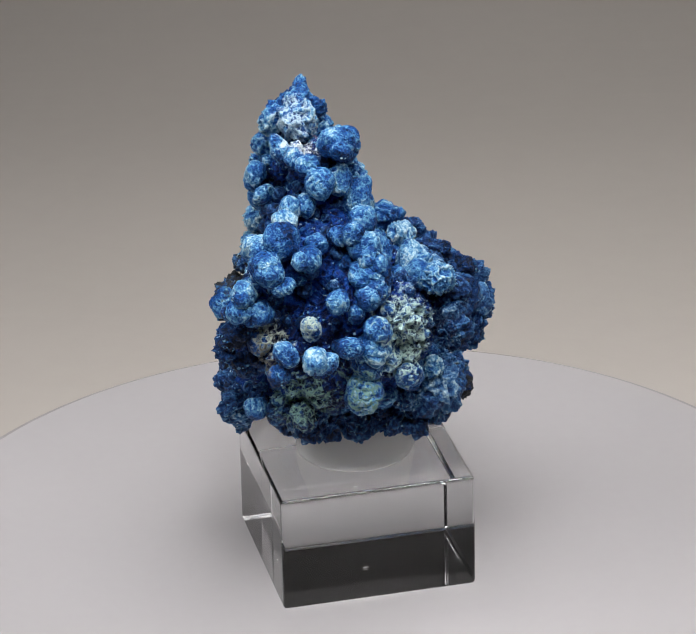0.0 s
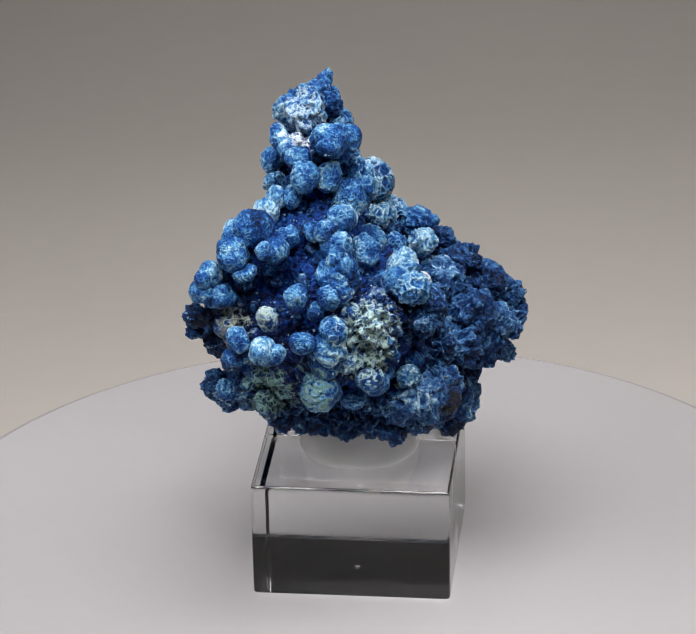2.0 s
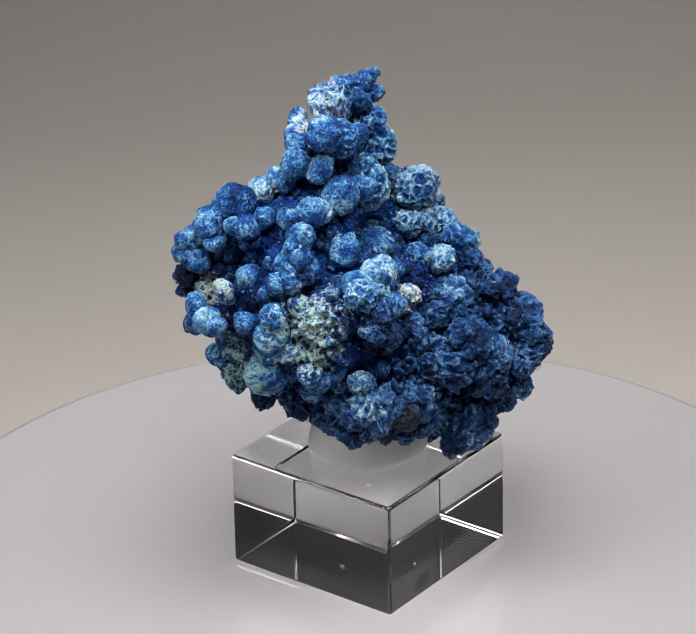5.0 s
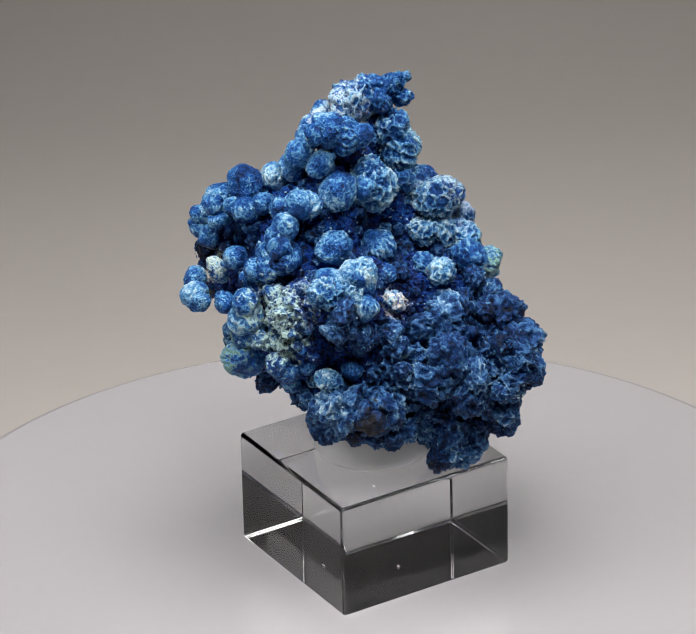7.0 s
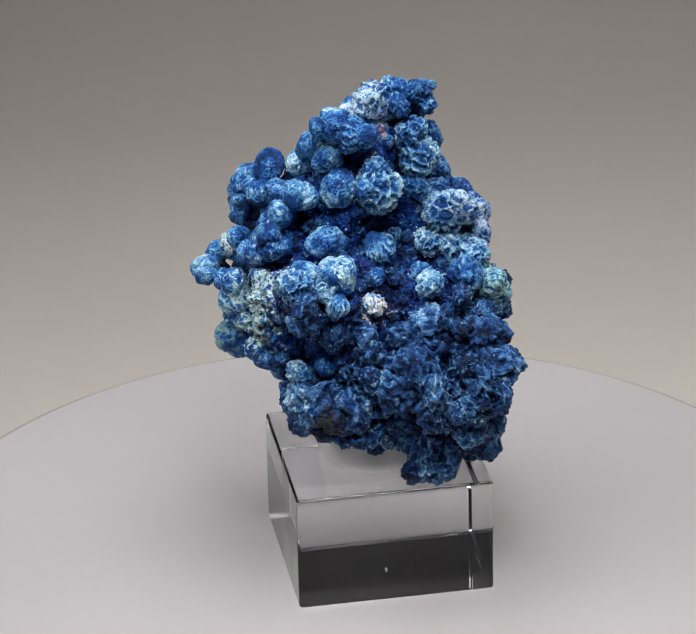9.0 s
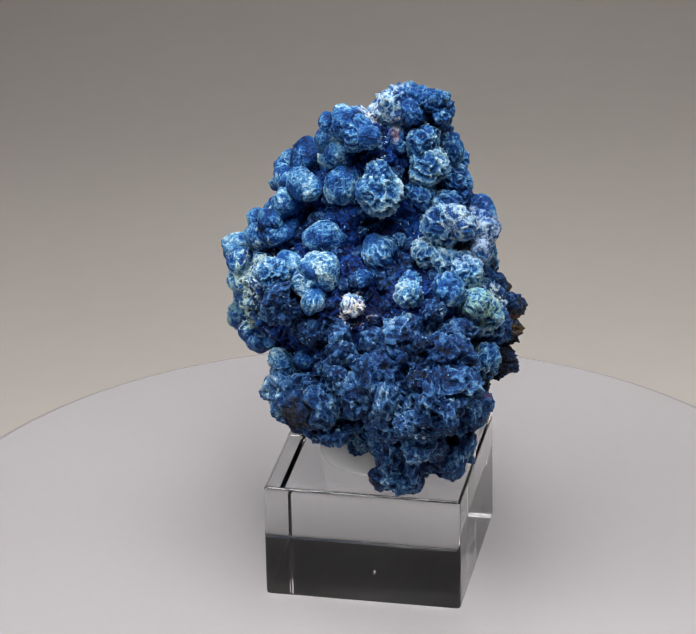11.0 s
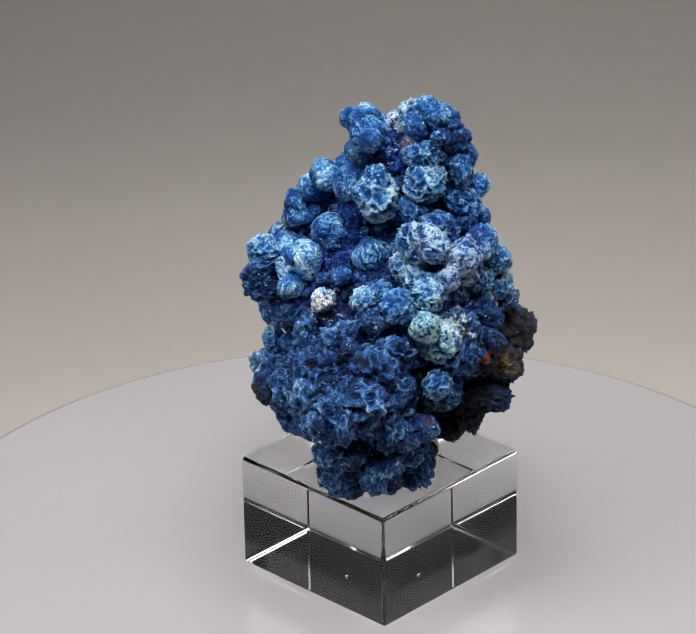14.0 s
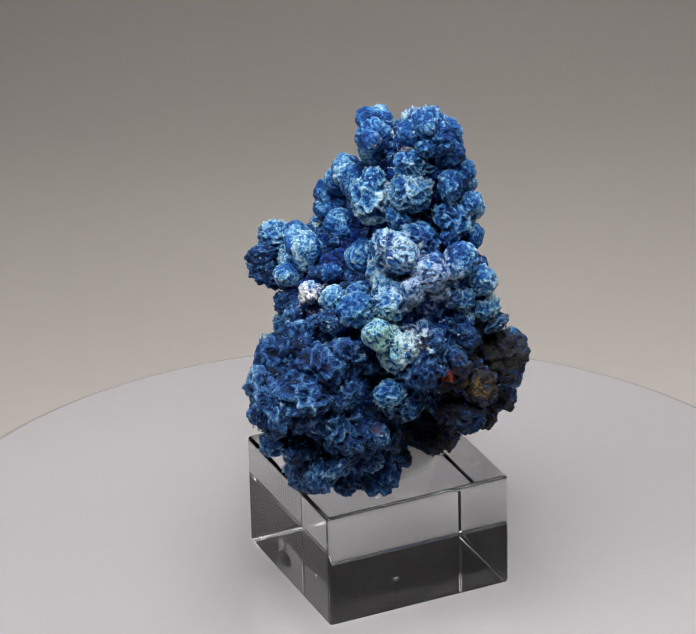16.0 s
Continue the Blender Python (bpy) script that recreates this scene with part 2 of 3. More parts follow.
CORE += [
    (-12.0, 3.0, 48.0, 13.8), (3.0, -3.0, 49.0, 12.6), (19.0, 15.0, 49.0, 7.5), (13.0, 4.0, 49.0, 7.2), (15.0, 14.0, 49.0, 9.4), (-9.0, 7.0, 49.0, 16.0),
    (-18.0, 19.0, 49.0, 5.4), (-13.0, 11.0, 50.0, 12.2), (12.0, 1.0, 50.0, 7.5), (-11.0, 23.0, 50.0, 4.5), (1.0, 2.0, 50.0, 15.7), (15.0, 14.0, 51.0,
    8.8), (23.0, 20.0, 51.0, 3.7), (-11.0, -16.0, 51.0, 7.2), (-4.0, 6.0, 52.0, 17.3), (-15.0, -3.0, 52.0, 13.5), (-4.0, 2.0, 52.0, 17.4), (-12.0, -1.0,
    53.0, 15.7), (1.0, -11.0, 53.0, 9.1), (-8.0, 9.0, 54.0, 15.6), (-5.0, 23.0, 55.0, 5.8), (-1.0, -6.0, 56.0, 13.9), (5.0, -15.0, 56.0, 5.8), (-14.0,
    -8.0, 56.0, 14.2)]
CORE += [
    (-7.0, -14.0, 56.0, 10.9), (-21.0, -10.0, 56.0, 8.7), (-8.0, -2.0, 57.0, 17.9), (-8.0, -12.0, 57.0, 12.3), (-4.0, 12.0, 57.0, 14.1), (-1.0, 20.0,
    57.0, 7.8), (9.0, 16.0, 58.0, 7.3), (2.0, 11.0, 58.0, 11.6), (9.0, 14.0, 58.0, 7.5), (6.0, -4.0, 59.0, 9.0), (-10.0, 15.0, 59.0, 10.2), (-8.0, -4.0,
    59.0, 17.8), (4.0, -6.0, 59.0, 10.1), (-22.0, -20.0, 59.0, 4.4), (-18.0, -22.0, 60.0, 4.1), (-8.0, 7.0, 61.0, 14.3), (-9.0, -8.0, 62.0, 14.7), (10.0,
    -14.0, 62.0, 4.1), (-21.0, -12.0, 62.0, 9.2), (1.0, 18.0, 64.0, 7.2), (5.0, -11.0, 64.0, 6.3), (-6.0, -18.0, 65.0, 6.6), (5.0, -1.0, 67.0, 5.2),
    (-25.0, -14.0, 67.0, 5.7)]
CORE += [
    (-8.0, -13.0, 67.0, 9.5), (-24.0, -13.0, 68.0, 5.8), (-7.0, 13.0, 68.0, 10.4), (-4.0, 17.0, 68.0, 8.1), (-11.0, 2.0, 68.0, 11.5), (-8.0, 17.0, 69.0,
    8.2), (-13.0, -6.0, 70.0, 12.0), (-6.0, 22.0, 72.0, 4.5), (-12.0, -5.0, 73.0, 11.1), (-9.0, 12.0, 73.0, 8.7), (-9.0, -1.0, 74.0, 11.7), (-18.0, -10.0,
    74.0, 7.5), (-9.0, 7.0, 75.0, 10.1), (-7.0, 8.0, 76.0, 8.6), (-8.0, -1.0, 78.0, 9.2), (-7.0, -8.0, 79.0, 5.1), (-14.0, 14.0, 83.0, 4.1), (-8.0, -2.0,
    85.0, 5.1), (-12.0, 11.0, 86.0, 5.1), (-9.0, 5.0, 88.0, 5.4), (-9.0, 2.0, 90.0, 5.8), (-11.0, 9.0, 91.0, 5.1), (-10.0, 12.0, 91.0, 4.5), (-13.0, 2.0,
    92.0, 3.7)]

NODULES = []
NODULES += [
    (7.6, 12.6, 25.4, 2.7), (-8.6, 7.9, 27.6, 2.7), (-5.2, 8.6, 27.8, 2.7), (7.1, 6.3, 28.4, 2.7), (18.9, 13.0, 28.6, 2.7), (17.7, 7.5, 28.7, 2.7), (13.4,
    19.3, 29.6, 2.7), (18.6, 10.6, 30.3, 4.2), (6.2, 18.7, 30.7, 4.2), (8.7, 0.5, 31.7, 2.7), (-0.9, 3.0, 32.3, 2.7), (20.6, 13.6, 32.4, 3.1), (-14.6,
    3.0, 32.5, 2.7), (18.0, 19.9, 32.9, 2.7), (-6.9, 17.8, 33.3, 2.8), (17.8, 9.3, 33.4, 4.2), (20.1, 21.4, 34.1, 2.7), (-7.6, -5.0, 34.2, 2.7), (18.2,
    20.3, 35.1, 3.8), (-18.8, 17.8, 36.3, 3.1), (-8.3, 22.7, 37.0, 2.7), (6.9, -13.8, 37.0, 2.7), (14.0, -7.7, 37.0, 2.7), (17.3, -4.4, 37.0, 2.0)]
NODULES += [
    (16.4, 23.2, 37.0, 2.7), (16.6, -1.4, 37.0, 2.7), (15.9, 8.2, 37.2, 4.2), (-26.6, -4.9, 37.7, 1.9), (13.2, -10.4, 38.0, 2.7), (3.3, -13.7, 38.0, 2.7),
    (-15.4, -13.1, 39.0, 2.7), (-23.9, 16.7, 39.0, 2.7), (11.4, -13.1, 39.0, 2.7), (-27.9, -7.3, 40.3, 2.4), (24.0, 17.3, 40.6, 4.2), (27.8, 16.0, 41.0,
    2.7), (15.5, 25.1, 42.0, 2.7), (1.8, 20.3, 42.4, 3.8), (-9.5, 25.6, 42.4, 3.8), (9.3, -14.6, 42.5, 3.4), (-6.7, 23.2, 42.7, 3.8), (9.9, 25.8, 43.0,
    2.7), (16.2, -5.8, 43.0, 4.2), (15.9, -10.6, 43.8, 2.8), (4.2, -15.7, 44.0, 2.7), (-29.5, -7.8, 44.1, 2.7), (12.4, -13.2, 44.5, 4.2), (16.6, 22.2,
    45.0, 4.2)]
NODULES += [
    (-21.3, -16.3, 45.0, 2.7), (-17.6, -19.0, 45.0, 2.7), (24.9, 10.0, 45.1, 4.2), (-23.1, 20.5, 46.0, 2.7), (-26.0, -14.6, 46.0, 2.7), (-0.2, -16.6,
    46.0, 2.7), (28.9, 17.0, 47.0, 4.2), (29.7, 13.3, 47.0, 2.7), (19.0, 3.8, 47.8, 4.2), (2.9, 24.3, 48.2, 4.2), (28.9, 21.7, 49.0, 2.7), (-12.7, 27.0,
    49.0, 4.2), (10.6, -15.0, 50.0, 2.7), (26.5, 9.4, 50.6, 3.2), (26.8, 20.3, 50.6, 4.2), (4.4, -20.7, 51.0, 2.7), (-6.3, -24.6, 51.2, 4.0), (-20.3,
    22.1, 52.0, 4.2), (7.1, 26.7, 52.0, 2.7), (-26.1, -17.4, 52.0, 2.7), (27.6, 18.3, 52.0, 3.8), (24.7, 19.7, 52.7, 4.2), (-24.1, 19.5, 53.0, 2.7), (3.5,
    -22.6, 53.0, 2.7)]
NODULES += [
    (15.0, 23.4, 53.0, 4.1), (22.1, 6.9, 53.7, 4.2), (23.3, 22.4, 53.8, 4.2), (26.8, 15.9, 55.6, 2.8), (20.1, 18.0, 55.7, 4.1), (0.7, 26.3, 55.9, 3.7),
    (-28.0, -14.6, 56.0, 2.7), (4.2, -20.1, 56.1, 4.2), (13.4, 5.5, 56.9, 3.4), (-6.6, 29.6, 57.0, 2.7), (-29.7, -8.1, 57.0, 2.7), (-5.2, -24.3, 57.4,
    4.1), (19.3, 20.8, 57.5, 4.2), (18.4, 10.5, 57.6, 2.8), (13.1, -8.5, 58.0, 2.7), (-23.5, -25.1, 58.0, 2.7), (-11.0, 24.7, 59.3, 3.3), (14.0, 21.2,
    59.3, 4.2), (-18.5, 23.1, 60.0, 2.7), (-31.5, -16.0, 60.0, 2.0), (4.5, 25.0, 60.0, 4.2), (16.0, 10.5, 60.2, 4.2), (20.8, 15.8, 60.7, 2.5), (-1.7,
    25.5, 60.8, 3.7)]
NODULES += [
    (-3.9, -23.9, 60.8, 3.4), (-1.2, -21.1, 60.8, 4.2), (-13.9, -28.6, 61.4, 2.2), (17.1, 13.6, 61.5, 2.8), (7.1, -16.5, 61.7, 4.2), (-16.6, -28.3, 61.9,
    3.0), (-8.9, -25.7, 62.5, 2.5), (-21.8, -25.0, 62.7, 2.7), (14.6, -15.1, 62.9, 3.1), (13.5, -12.9, 63.0, 4.2), (11.4, 0.2, 63.7, 2.5), (-30.6, -16.8,
    63.7, 3.3), (-16.6, 23.0, 64.0, 2.7), (8.4, 24.7, 64.2, 3.4), (6.5, 22.5, 64.3, 3.3), (12.9, -7.4, 64.9, 2.9), (-2.9, -24.6, 65.0, 2.7), (14.8, 17.6,
    65.3, 2.5), (15.1, 17.4, 66.0, 2.7), (-16.0, -23.0, 66.4, 2.5), (15.3, -14.3, 67.0, 2.7), (11.7, 11.7, 67.1, 2.9), (10.6, 19.5, 68.1, 3.1), (10.5,
    -9.7, 68.3, 3.0)]
NODULES += [
    (-19.4, -17.1, 69.0, 3.0), (-25.6, -18.6, 69.0, 2.8), (3.8, 22.1, 69.2, 3.8), (8.9, -6.5, 69.8, 3.8), (11.7, -15.7, 69.8, 3.4), (8.3, -13.0, 70.0,
    3.1), (-15.6, 23.0, 70.0, 2.7), (-29.1, -18.5, 70.0, 2.7), (10.3, -8.6, 70.3, 2.5), (-3.8, -21.5, 70.7, 2.6), (0.8, 3.9, 70.9, 3.8), (-10.3, -22.2,
    71.1, 2.3), (3.0, 17.6, 71.1, 3.4), (-2.6, -19.6, 71.2, 3.0), (2.0, 13.8, 71.9, 3.4), (0.7, 24.6, 72.0, 2.7), (-29.0, -19.4, 73.0, 2.0), (-27.8,
    -17.0, 73.1, 3.0), (-2.4, -16.9, 73.2, 4.0), (1.3, -6.9, 73.5, 3.8), (-21.4, -19.8, 74.3, 1.5), (-3.7, 24.0, 74.8, 4.2), (-19.9, -19.8, 74.9, 1.8),
    (-10.5, 23.0, 75.4, 3.4)]
NODULES += [
    (-1.0, -17.8, 75.4, 2.7), (-16.3, 17.3, 77.0, 2.7), (-2.4, -16.7, 77.3, 2.9), (-23.0, -18.9, 77.5, 2.8), (-23.4, -16.8, 77.9, 3.3), (-5.3, 15.1, 77.9,
    4.2), (1.8, 17.1, 78.1, 3.8), (0.9, 19.4, 78.2, 3.8), (-23.4, -7.9, 78.3, 2.7), (-14.5, -16.9, 78.6, 2.9), (-2.9, -14.7, 78.8, 3.0), (-10.2, 19.4,
    79.0, 2.0), (-16.7, -18.4, 79.1, 1.9), (-8.3, -16.7, 79.3, 2.2), (-23.6, -13.2, 79.6, 2.2), (-12.4, -14.0, 80.1, 2.5), (-7.4, -12.9, 80.8, 2.5),
    (-5.1, -14.4, 81.6, 2.6), (-3.2, 11.6, 81.8, 2.9), (-17.7, 7.6, 81.9, 2.2), (-19.3, -14.1, 82.0, 3.5), (-12.0, 16.9, 82.0, 3.4), (-18.0, 14.6, 82.0,
    2.7), (-1.7, -9.8, 82.6, 2.9)]
NODULES += [
    (-2.1, -11.6, 82.9, 2.9), (-17.1, -8.5, 83.0, 2.7), (-1.1, 3.9, 83.0, 4.2), (-1.3, -3.3, 83.7, 3.8), (-0.0, 1.3, 83.7, 2.7), (-16.0, 17.8, 84.6, 2.0),
    (-15.4, -6.2, 85.1, 2.2), (-12.3, -6.5, 85.3, 2.3), (-18.7, 10.4, 85.6, 2.7), (-1.4, 3.5, 87.0, 2.9), (-5.0, 13.3, 87.8, 3.8), (-5.9, -3.1, 88.4,
    2.4), (-11.6, 17.0, 89.0, 2.7), (-5.0, -4.6, 89.0, 2.7), (-9.5, -7.1, 90.0, 2.7), (-15.2, 14.4, 90.0, 2.7), (-6.1, 12.1, 92.4, 3.8), (-11.1, -3.6,
    92.5, 2.7), (-13.8, -2.5, 93.6, 2.4), (-15.7, 1.3, 94.3, 2.7), (-13.3, 14.3, 94.4, 2.7), (-3.6, -0.7, 94.6, 3.4), (-1.6, 1.8, 94.8, 2.3), (-4.8, -6.4,
    95.9, 2.2)]
NODULES += [
    (-4.9, -2.5, 95.9, 3.5), (-6.3, -3.5, 96.7, 2.3), (-14.9, 9.8, 97.0, 3.1), (-7.4, 15.6, 97.4, 2.2), (-10.5, 7.6, 97.4, 3.8), (-12.1, 5.4, 97.6, 3.0),
    (-10.3, 15.4, 97.7, 2.4), (-12.8, 11.8, 98.1, 2.4), (-6.4, 9.8, 98.4, 2.2), (-11.0, 9.8, 98.7, 3.4), (-8.5, 13.6, 99.9, 1.7)]


def ridged(p, freq):
    d = noise.voronoi(p * freq)[0]
    return d[1] - d[0], d[0]


def rough_zone(p):
    """Where the mass is granular rather than knobbly; p in mm."""
    return (p.x > 13 and p.z < 70) or p.z < 46 or (p.y > 21 and p.x < 2 and p.z < 62) or (p - Vector((3.4, -21, 61))).length < 6.5


def crag(p, octaves, gain=0.55):
    total, amp, freq = 0.0, 1.0, 1.0
    for k in range(octaves):
        total += amp * (0.35 - abs(noise.noise(p * freq + Vector((k * 9.1, k * 4.7, k * 6.3)))) * 1.6)
        amp, freq = amp * gain, freq * 2.1
    return total


# hollows in the mass: centre, reach and depth in mm
PITS = [((-13, -20, 71), 5, 4), ((2, 9, 79), 4, 3.5), ((5, -11, 77), 4, 3.5), ((19, -8, 62), 5, 3.5), ((3, 23, 43), 6, 4), ((-6, 24, 40), 6, 3), ((-19, -24, 58), 5, 3),
        ((13, -15, 59), 5.5, 5), ((-19, -18, 70), 4, 3.5), ((-8, -18.5, 79), 3, 3), ((-10, -9, 91.6), 2.6, 2.5), ((-25, -18, 51), 4, 4), ((2, -14, 41), 4, 3),
        ((3.2, 5.0, 76), 7.5, 5), ((-1.6, -14, 75.5), 3.5, 3), ((18, 22, 39), 3, 3), ((7, 25, 48), 5.5, 4), ((-2.5, 20, 38), 6, 5), ((-8, 27, 61), 3.5, 3),
        ((27, 6.5, 44), 4.5, 2.5), ((0, 25, 43), 8, 5), ((-13, 25, 40), 6, 3.5)]
# the mint-coloured slab, free of knobs: centre and reach in mm
SLAB = ((3.4, -21, 61), 6.0)
CORE += [(3.0, -15.5, 62.5, 6.6), (2.5, -16.0, 57.5, 6.4), (3.6, -14.0, 67.0, 5.0)]


def bare(p):
    """Whether knobs are missing at p, in mm: the slab, and the heart of each hollow."""
    return (p - Vector(SLAB[0])).length < SLAB[1] or any((p - Vector(q)).length < 0.6 * e for q, e, _ in PITS)


def core():
    bm = bmesh.new()
    for x, y, z, r in CORE:
        bmesh.ops.create_icosphere(bm, subdivisions=3, radius=max(r - (0.0 if rough_zone(Vector((x, y, z))) else 1.4), 1.2) / 1000, matrix=Matrix.Translation((x / 1000, y / 1000, z / 1000)))
    me = bpy.data.meshes.new("lobes")
    bm.to_mesh(me)
    bm.free()
    tmp = new("lobes", me)
    mod = tmp.modifiers.new("remesh", "REMESH")
    mod.mode, mod.voxel_size = "VOXEL", 0.00024
    out = bpy.data.meshes.new_from_object(tmp.evaluated_get(bpy.context.evaluated_depsgraph_get()))
    bpy.data.objects.remove(tmp)
    count = len(out.vertices)
    co, no = np.empty(count * 3, np.float32), np.empty(count * 3, np.float32)
    out.vertices.foreach_get("co", co)
    out.vertex_normals.foreach_get("vector", no)
    co, no = co.reshape(-1, 3), no.reshape(-1, 3)
    lift, crest = np.empty(count, np.float32), np.empty(count, np.float32)
    for i in range(count):
        p = Vector(co[i]) * 1000
        if rough_zone(p):
            fine = crag(p * 0.8, 3, 0.6)
            wall = max(0.0, 1 - ridged(p + 1.2 * noise.noise_vector(p * 0.35), 0.42)[0] / 0.28)
            lift[i] = 2.3 * crag(p * 0.24, 2, 0.55) + 0.40 * fine + 0.9 * wall
            fine = 0.45 * fine + 0.8 * wall - 0.15
        else:
            fine = crag(p * 0.9, 2)
            lift[i] = 0.6 * noise.noise(p * 0.22) + 1.5 * (0.45 - ridged(p, 0.36)[1]) + 0.6 * fine
        for pit, reach, deep in PITS:
            d = (p - Vector(pit)).length
            if d < reach:
                lift[i] -= deep * (1 - (d / reach) ** 2)
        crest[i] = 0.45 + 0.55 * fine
    co += no * (lift / 1000)[:, None]
    out.vertices.foreach_set("co", co.ravel())
    out.update()
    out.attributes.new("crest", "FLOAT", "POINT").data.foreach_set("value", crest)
    out.materials.clear()
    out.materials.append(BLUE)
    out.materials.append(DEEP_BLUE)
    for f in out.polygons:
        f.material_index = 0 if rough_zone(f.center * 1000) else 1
    out.shade_smooth()
    ob = new("core", out)
    ob.parent = specimen
    tagged(ob, "rough granular blue mineral mass")
    return ob


body = core()


def nodule_mesh(k, kind, level=4):
    """A lump of radius 1: a scaly ball, a rosette of plates or a crag."""
    bm = bmesh.new()
    bmesh.ops.create_icosphere(bm, subdivisions=level, radius=1)
    off = Vector((k * 7.3, k * 3.1, k * 5.7))
    crest = []
    for v in bm.verts:
        p = v.co.normalized()
        lift = noise.noise(p * 1.3 + off) * 0.22
        if kind == "ball":
            q = p + off + 0.12 * noise.noise_vector(p * 3 + off)
            leaf = max(0.0, 1 - ridged(q, 3.6)[0] / 0.30)
            grit = crag(p * 5.5 + off, 3, 0.7)
            lift += grit * 0.035 + leaf * 0.05 + (0.4 - ridged(p + off, 1.6)[1]) * 0.06
            fine = 0.7 * grit + 0.2 * leaf - 0.08 + 0.8 * noise.noise(p * 1.1 - off)
        elif kind == "fan":
            # fibres that spread from a pole over the ball
            round_pole = math.atan2(p.y, p.x) + 0.25 * noise.noise(p * 2.5 + off)
            rib = abs(math.sin(round_pole * 7 + 1.2 * noise.noise(p * 3 + off))) * min(1.0, 1.6 * (1 - abs(p.z)))
            fine = 0.9 * rib - 0.35 + 0.5 * crag(p * 5 + off, 2)
            lift += 0.13 * rib + 0.05 * crag(p * 4.5 + off, 2)
        elif kind == "rosette":
            # curled plates that stand on edge
            q = p + off + 0.22 * noise.noise_vector(p * 2.2 + off)
            wall = max(0.0, 1 - ridged(q, 1.7)[0] / 0.26) ** 1.5
            leaf = max(0.0, 1 - ridged(q + off, 3.9)[0] / 0.30)
            fine = 0.95 * wall + 0.45 * leaf - 0.38 + 0.25 * crag(p * 4.5 + off, 2, 0.65)
            lift += 0.26 * wall + 0.075 * leaf - 0.06
        else:
            q = p + off + 0.25 * noise.noise_vector(p * 1.8 + off)
            wall = max(0.0, 1 - ridged(q, 1.6)[0] / 0.22)
            leaf = max(0.0, 1 - ridged(q - off, 3.4)[0] / 0.28)
            fine = crag(p * 2.6 + off, 3, 0.6) * 0.45 + 0.6 * wall + 0.35 * leaf - 0.25
            lift += crag(p * 1.1 + off, 2) * 0.34 + wall * 0.20 + leaf * 0.08 + crag(p * 3 + off, 3, 0.6) * 0.05 - 0.04
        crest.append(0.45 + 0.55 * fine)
        v.co = p * (1 + lift)
    me = bpy.data.meshes.new("nodule")
    bm.to_mesh(me)
    bm.free()
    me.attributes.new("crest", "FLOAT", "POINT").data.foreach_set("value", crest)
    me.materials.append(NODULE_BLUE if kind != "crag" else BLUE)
    me.shade_smooth()
    return me


def forms(kinds):
    """Fine and coarse meshes of some kinds of lump, for large and small ones."""
    return [[nodule_mesh(k, kind, level) for k, kind in kinds] for level in (5, 4)]


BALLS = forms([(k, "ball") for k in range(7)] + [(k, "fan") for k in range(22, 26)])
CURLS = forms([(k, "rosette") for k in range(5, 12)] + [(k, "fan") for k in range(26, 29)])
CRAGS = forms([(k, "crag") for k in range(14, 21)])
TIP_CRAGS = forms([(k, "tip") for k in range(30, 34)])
NODULES += [(-4, -7, 36, 4.2), (-11, -6, 37, 4.0), (-1, -6.5, 36, 4.2), (3.5, -7.5, 36.5, 3.6), (-15, -8, 40, 4.0), (17.6, -10.2, 42.5, 2.6), (16.0, -8, 40.5, 3.0)]
rng = random.Random(4)


def nodule(centre, r, meshes, squash=0.1):
    ob = new("nodule", rng.choice(meshes[0 if r > 0.0031 else 1]))
    ob.parent = specimen
    turn = Euler([rng.uniform(0, 6.28) for _ in range(3)])
    ob.matrix_basis = Matrix.LocRotScale(centre, turn, [r * rng.uniform(1 - squash, 1 + squash) for _ in range(3)])
    placed.append((centre, r))


placed = []
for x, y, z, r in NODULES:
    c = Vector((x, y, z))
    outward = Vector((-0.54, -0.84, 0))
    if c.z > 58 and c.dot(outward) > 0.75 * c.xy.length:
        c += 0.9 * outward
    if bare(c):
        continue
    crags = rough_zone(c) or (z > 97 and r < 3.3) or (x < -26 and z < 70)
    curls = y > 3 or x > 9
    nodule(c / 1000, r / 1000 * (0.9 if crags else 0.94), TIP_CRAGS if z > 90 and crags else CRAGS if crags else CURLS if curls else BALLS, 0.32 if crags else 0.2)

# the flat blade at the tip
for x, y, z, r in ((-9.5, 10.5, 100.2, 2.2), (-8.6, 13.0, 100.8, 1.9), (-7.9, 15.0, 101.4, 1.5), (-7.4, 16.6, 101.9, 1.0)):
    nodule(Vector((x, y, z)) / 1000, r / 1000, TIP_CRAGS)

# smaller lumps grown over the rest of the mass
faces = body.data.polygons
tries = 0
while len(placed) < 285 and tries < 9000:
    tries += 1
    f = faces[rng.randrange(len(faces))]
    c = f.center.copy()
    crags = rough_zone(c * 1000)
    if not crags and rng.random() < 0.6:
        continue
    r = rng.uniform(0.0012, 0.0022) if crags else rng.uniform(0.0013, 0.0024)
    if bare(c * 1000) or any((c * 1000 - Vector(q)).length < e for q, e, _ in PITS) or f.normal.z < -0.8 or any((c - q).length < 0.75 * (r + s) for q, s in placed):
        continue
    nodule(c + f.normal * r * 0.1, r, CRAGS if crags else CURLS if c.y > 0.003 else BALLS)


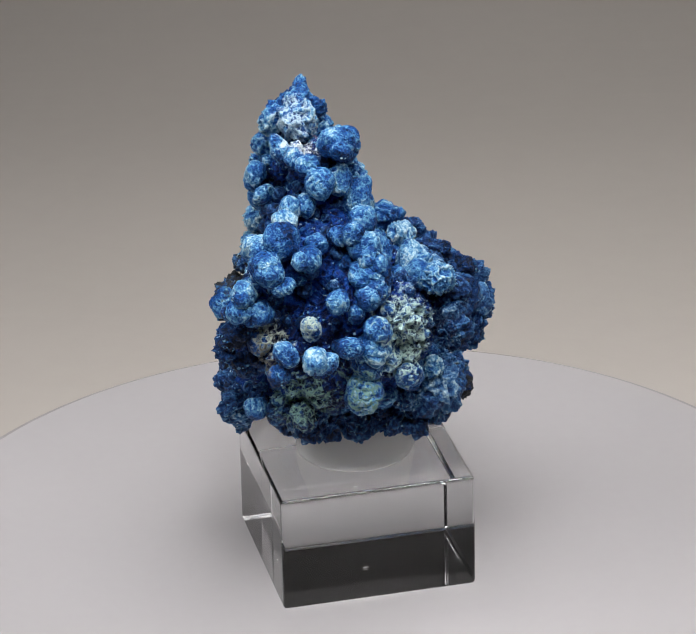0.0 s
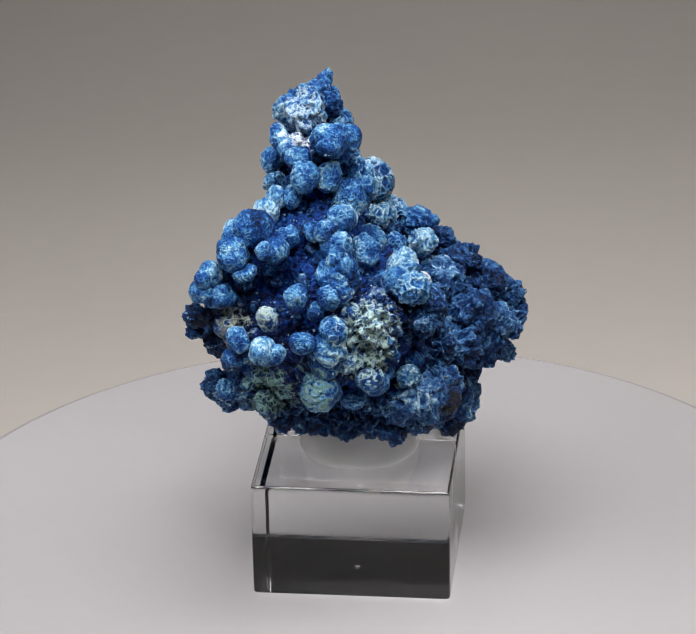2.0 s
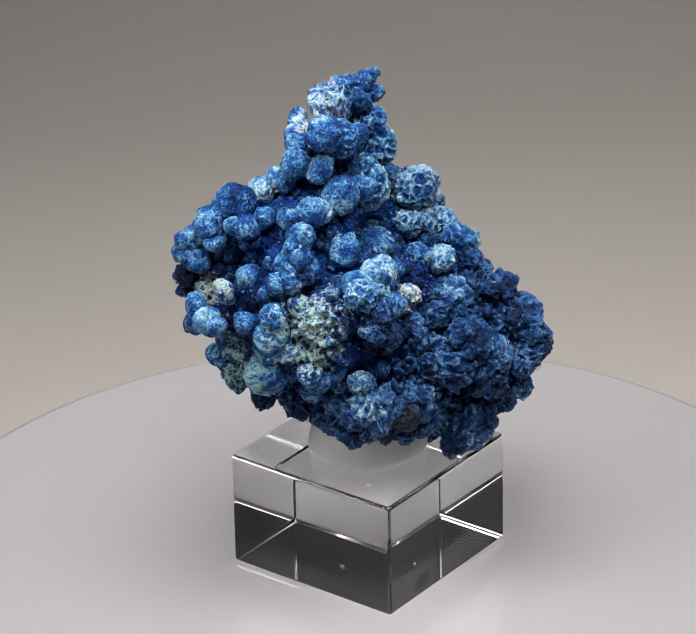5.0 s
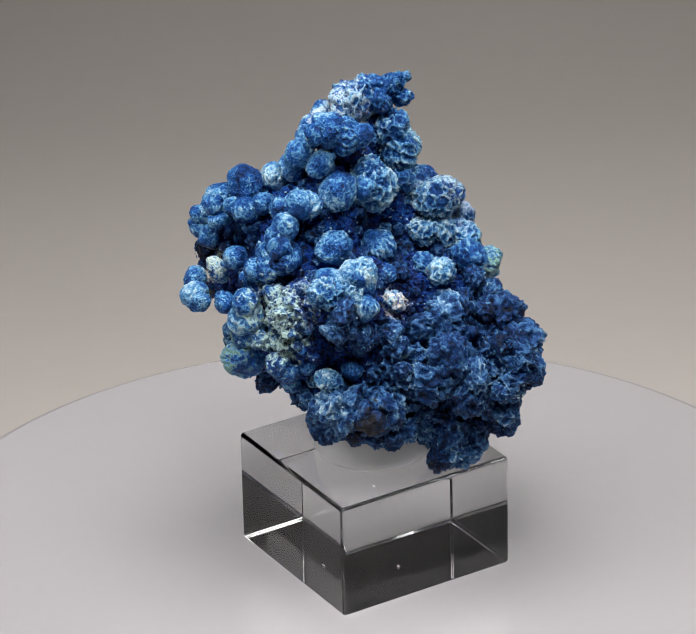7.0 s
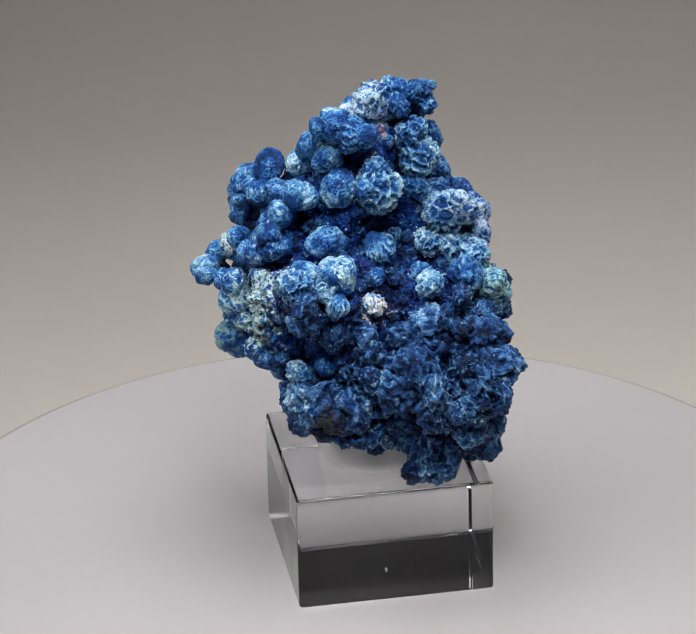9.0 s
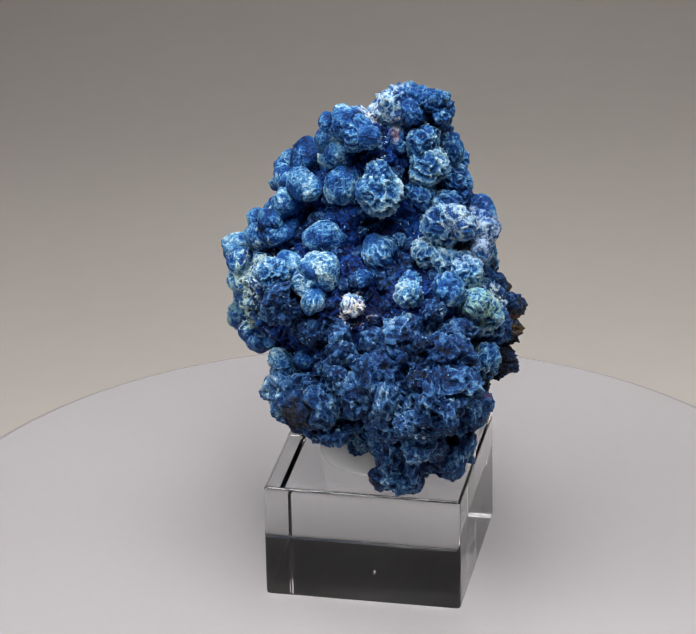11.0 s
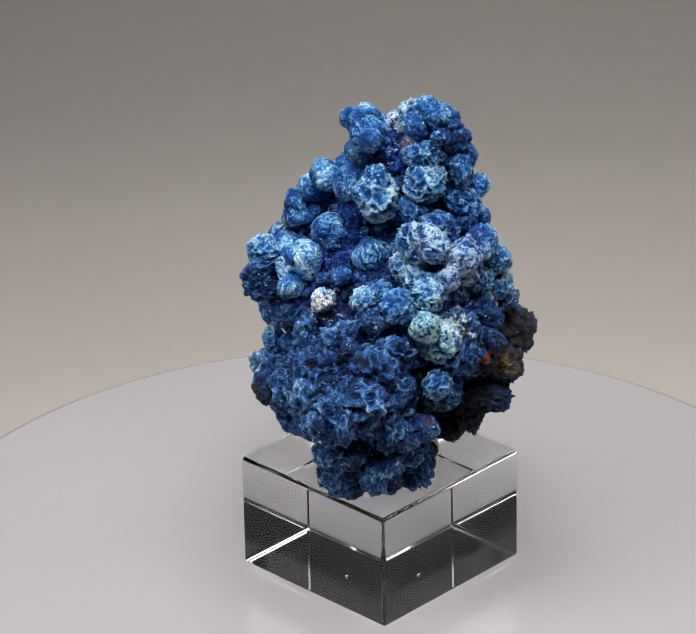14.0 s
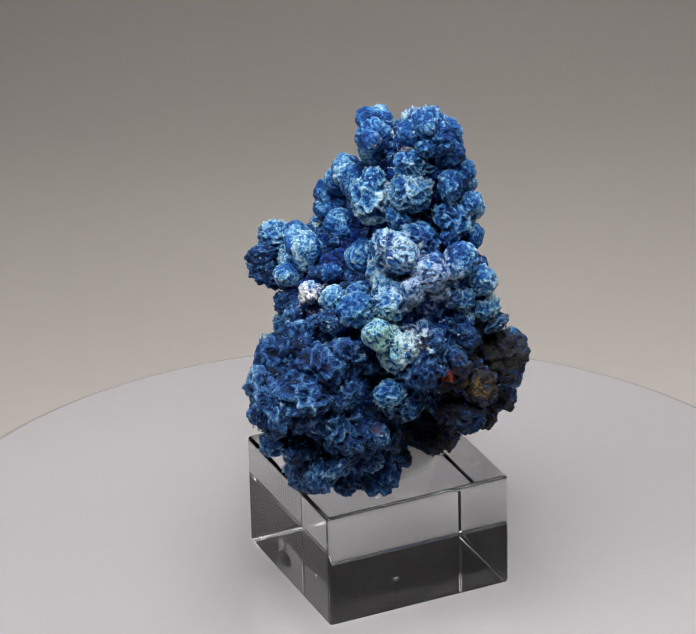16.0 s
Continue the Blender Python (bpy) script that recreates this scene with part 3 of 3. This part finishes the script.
def granules(count):
    """Small knobs and grains that crowd between the larger lumps."""
    bm = bmesh.new()
    bmesh.ops.create_icosphere(bm, subdivisions=3, radius=1)
    forms = []
    tri = [tuple(v.index for v in f.verts) for f in bm.faces]
    for k in range(6):
        off = Vector((k * 4.1, k * 8.3, k * 2.9))
        fine = [crag(v.co * 2.2 + off, 3, 0.65) for v in bm.verts]
        forms.append(([v.co * (1 + noise.noise(v.co * 1.2 + off) * 0.3 + 0.2 * f) for v, f in zip(bm.verts, fine)], [0.45 + 0.55 * f for f in fine]))
    bm.free()
    verts, polys, crest = [], [], []
    while count:
        f = faces[rng.randrange(len(faces))]
        at, n = f.center, f.normal
        if n.z < -0.85 or any((at * 1000 - Vector(q)).length < e * 0.7 for q, e, _ in PITS):
            continue
        count -= 1
        r = rng.uniform(0.0006, 0.0013) if rough_zone(at * 1000) else rng.uniform(0.0008, 0.0018)
        turn = Euler([rng.uniform(0, 6.28) for _ in range(3)]).to_matrix()
        form, high = forms[rng.randrange(6)]
        base, c = len(verts), at + n * r * rng.uniform(-0.1, 0.5)
        verts += [c + turn @ (q * r) for q in form]
        crest += high
        polys += [(a + base, b + base, d + base) for a, b, d in tri]
    me = bpy.data.meshes.new("grain_crust")
    me.from_pydata(verts, [], polys)
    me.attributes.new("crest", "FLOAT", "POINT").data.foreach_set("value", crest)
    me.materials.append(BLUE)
    me.shade_smooth()
    ob = new("grain_crust", me)
    ob.parent = specimen
    tagged(ob, "crowded small blue mineral grains", kind="stuff")


granules(520)


def druse(count):
    """Tiny bladed crystals that stand on the lumps and the mass."""
    ring = [Vector((math.cos(a), math.sin(a), 0)) for a in (0, 1.1, 2.0, 3.2, 4.1, 5.3)]
    verts, polys = [], []
    for k in range(count):
        if k % 3:
            c, r = placed[rng.randrange(len(placed))]
            n = Vector([rng.gauss(0, 1) for _ in range(3)]).normalized()
            if (c + n * r - Vector((-0.002, 0.003, c.z))).length < (c - Vector((-0.002, 0.003, c.z))).length - r * 0.3:
                n = -n
            at = c + n * r * rng.uniform(0.78, 0.92)
        else:
            f = faces[rng.randrange(len(faces))]
            n, at = f.normal.copy(), f.center.copy()
        tilt = (n + Vector([rng.gauss(0, 0.55) for _ in range(3)])).normalized()
        turn = tilt.to_track_quat("Z", "Y").to_matrix()
        size, thick = rng.uniform(0.00014, 0.00040), rng.uniform(0.00004, 0.00010)
        wide = rng.uniform(0.5, 1.0)
        base = len(verts)
        for z in (-thick, thick):
            for q in ring:
                verts.append(at + turn @ Vector((q.x * size, q.y * size * wide, z)))
        polys.append(tuple(base + i for i in range(5, -1, -1)))
        polys.append(tuple(base + 6 + i for i in range(6)))
        for i in range(6):
            polys.append((base + i, base + (i + 1) % 6, base + 6 + (i + 1) % 6, base + 6 + i))
    me = bpy.data.meshes.new("druse")
    me.from_pydata(verts, [], polys)
    me.materials.append(DRUSE)
    ob = new("druse", me)
    ob.parent = specimen
    tagged(ob, "glittering crust of tiny pale blue crystals", kind="stuff")


druse(10000)


# ---- turning ----
TURN = [(0, -14.64), (1, -5.1), (2, 5.17), (3, 15.45), (4, 25.67), (5.2, 38.1), (6.5, 51.73), (7.5, 62.5), (8.5, 73.6), (9.2, 81.1), (10.3, 92.8),
        (11.5, 105.9), (12.5, 116.9), (13.5, 127.7), (14.5, 138.45), (15.5, 149.04), (16, 154.31)]


def motions():
    for thing in (turntable, block, mount, specimen):
        walk(thing, [(t, pose(0, 0, 0, 0, 0, -a)) for t, a in TURN])


motions()
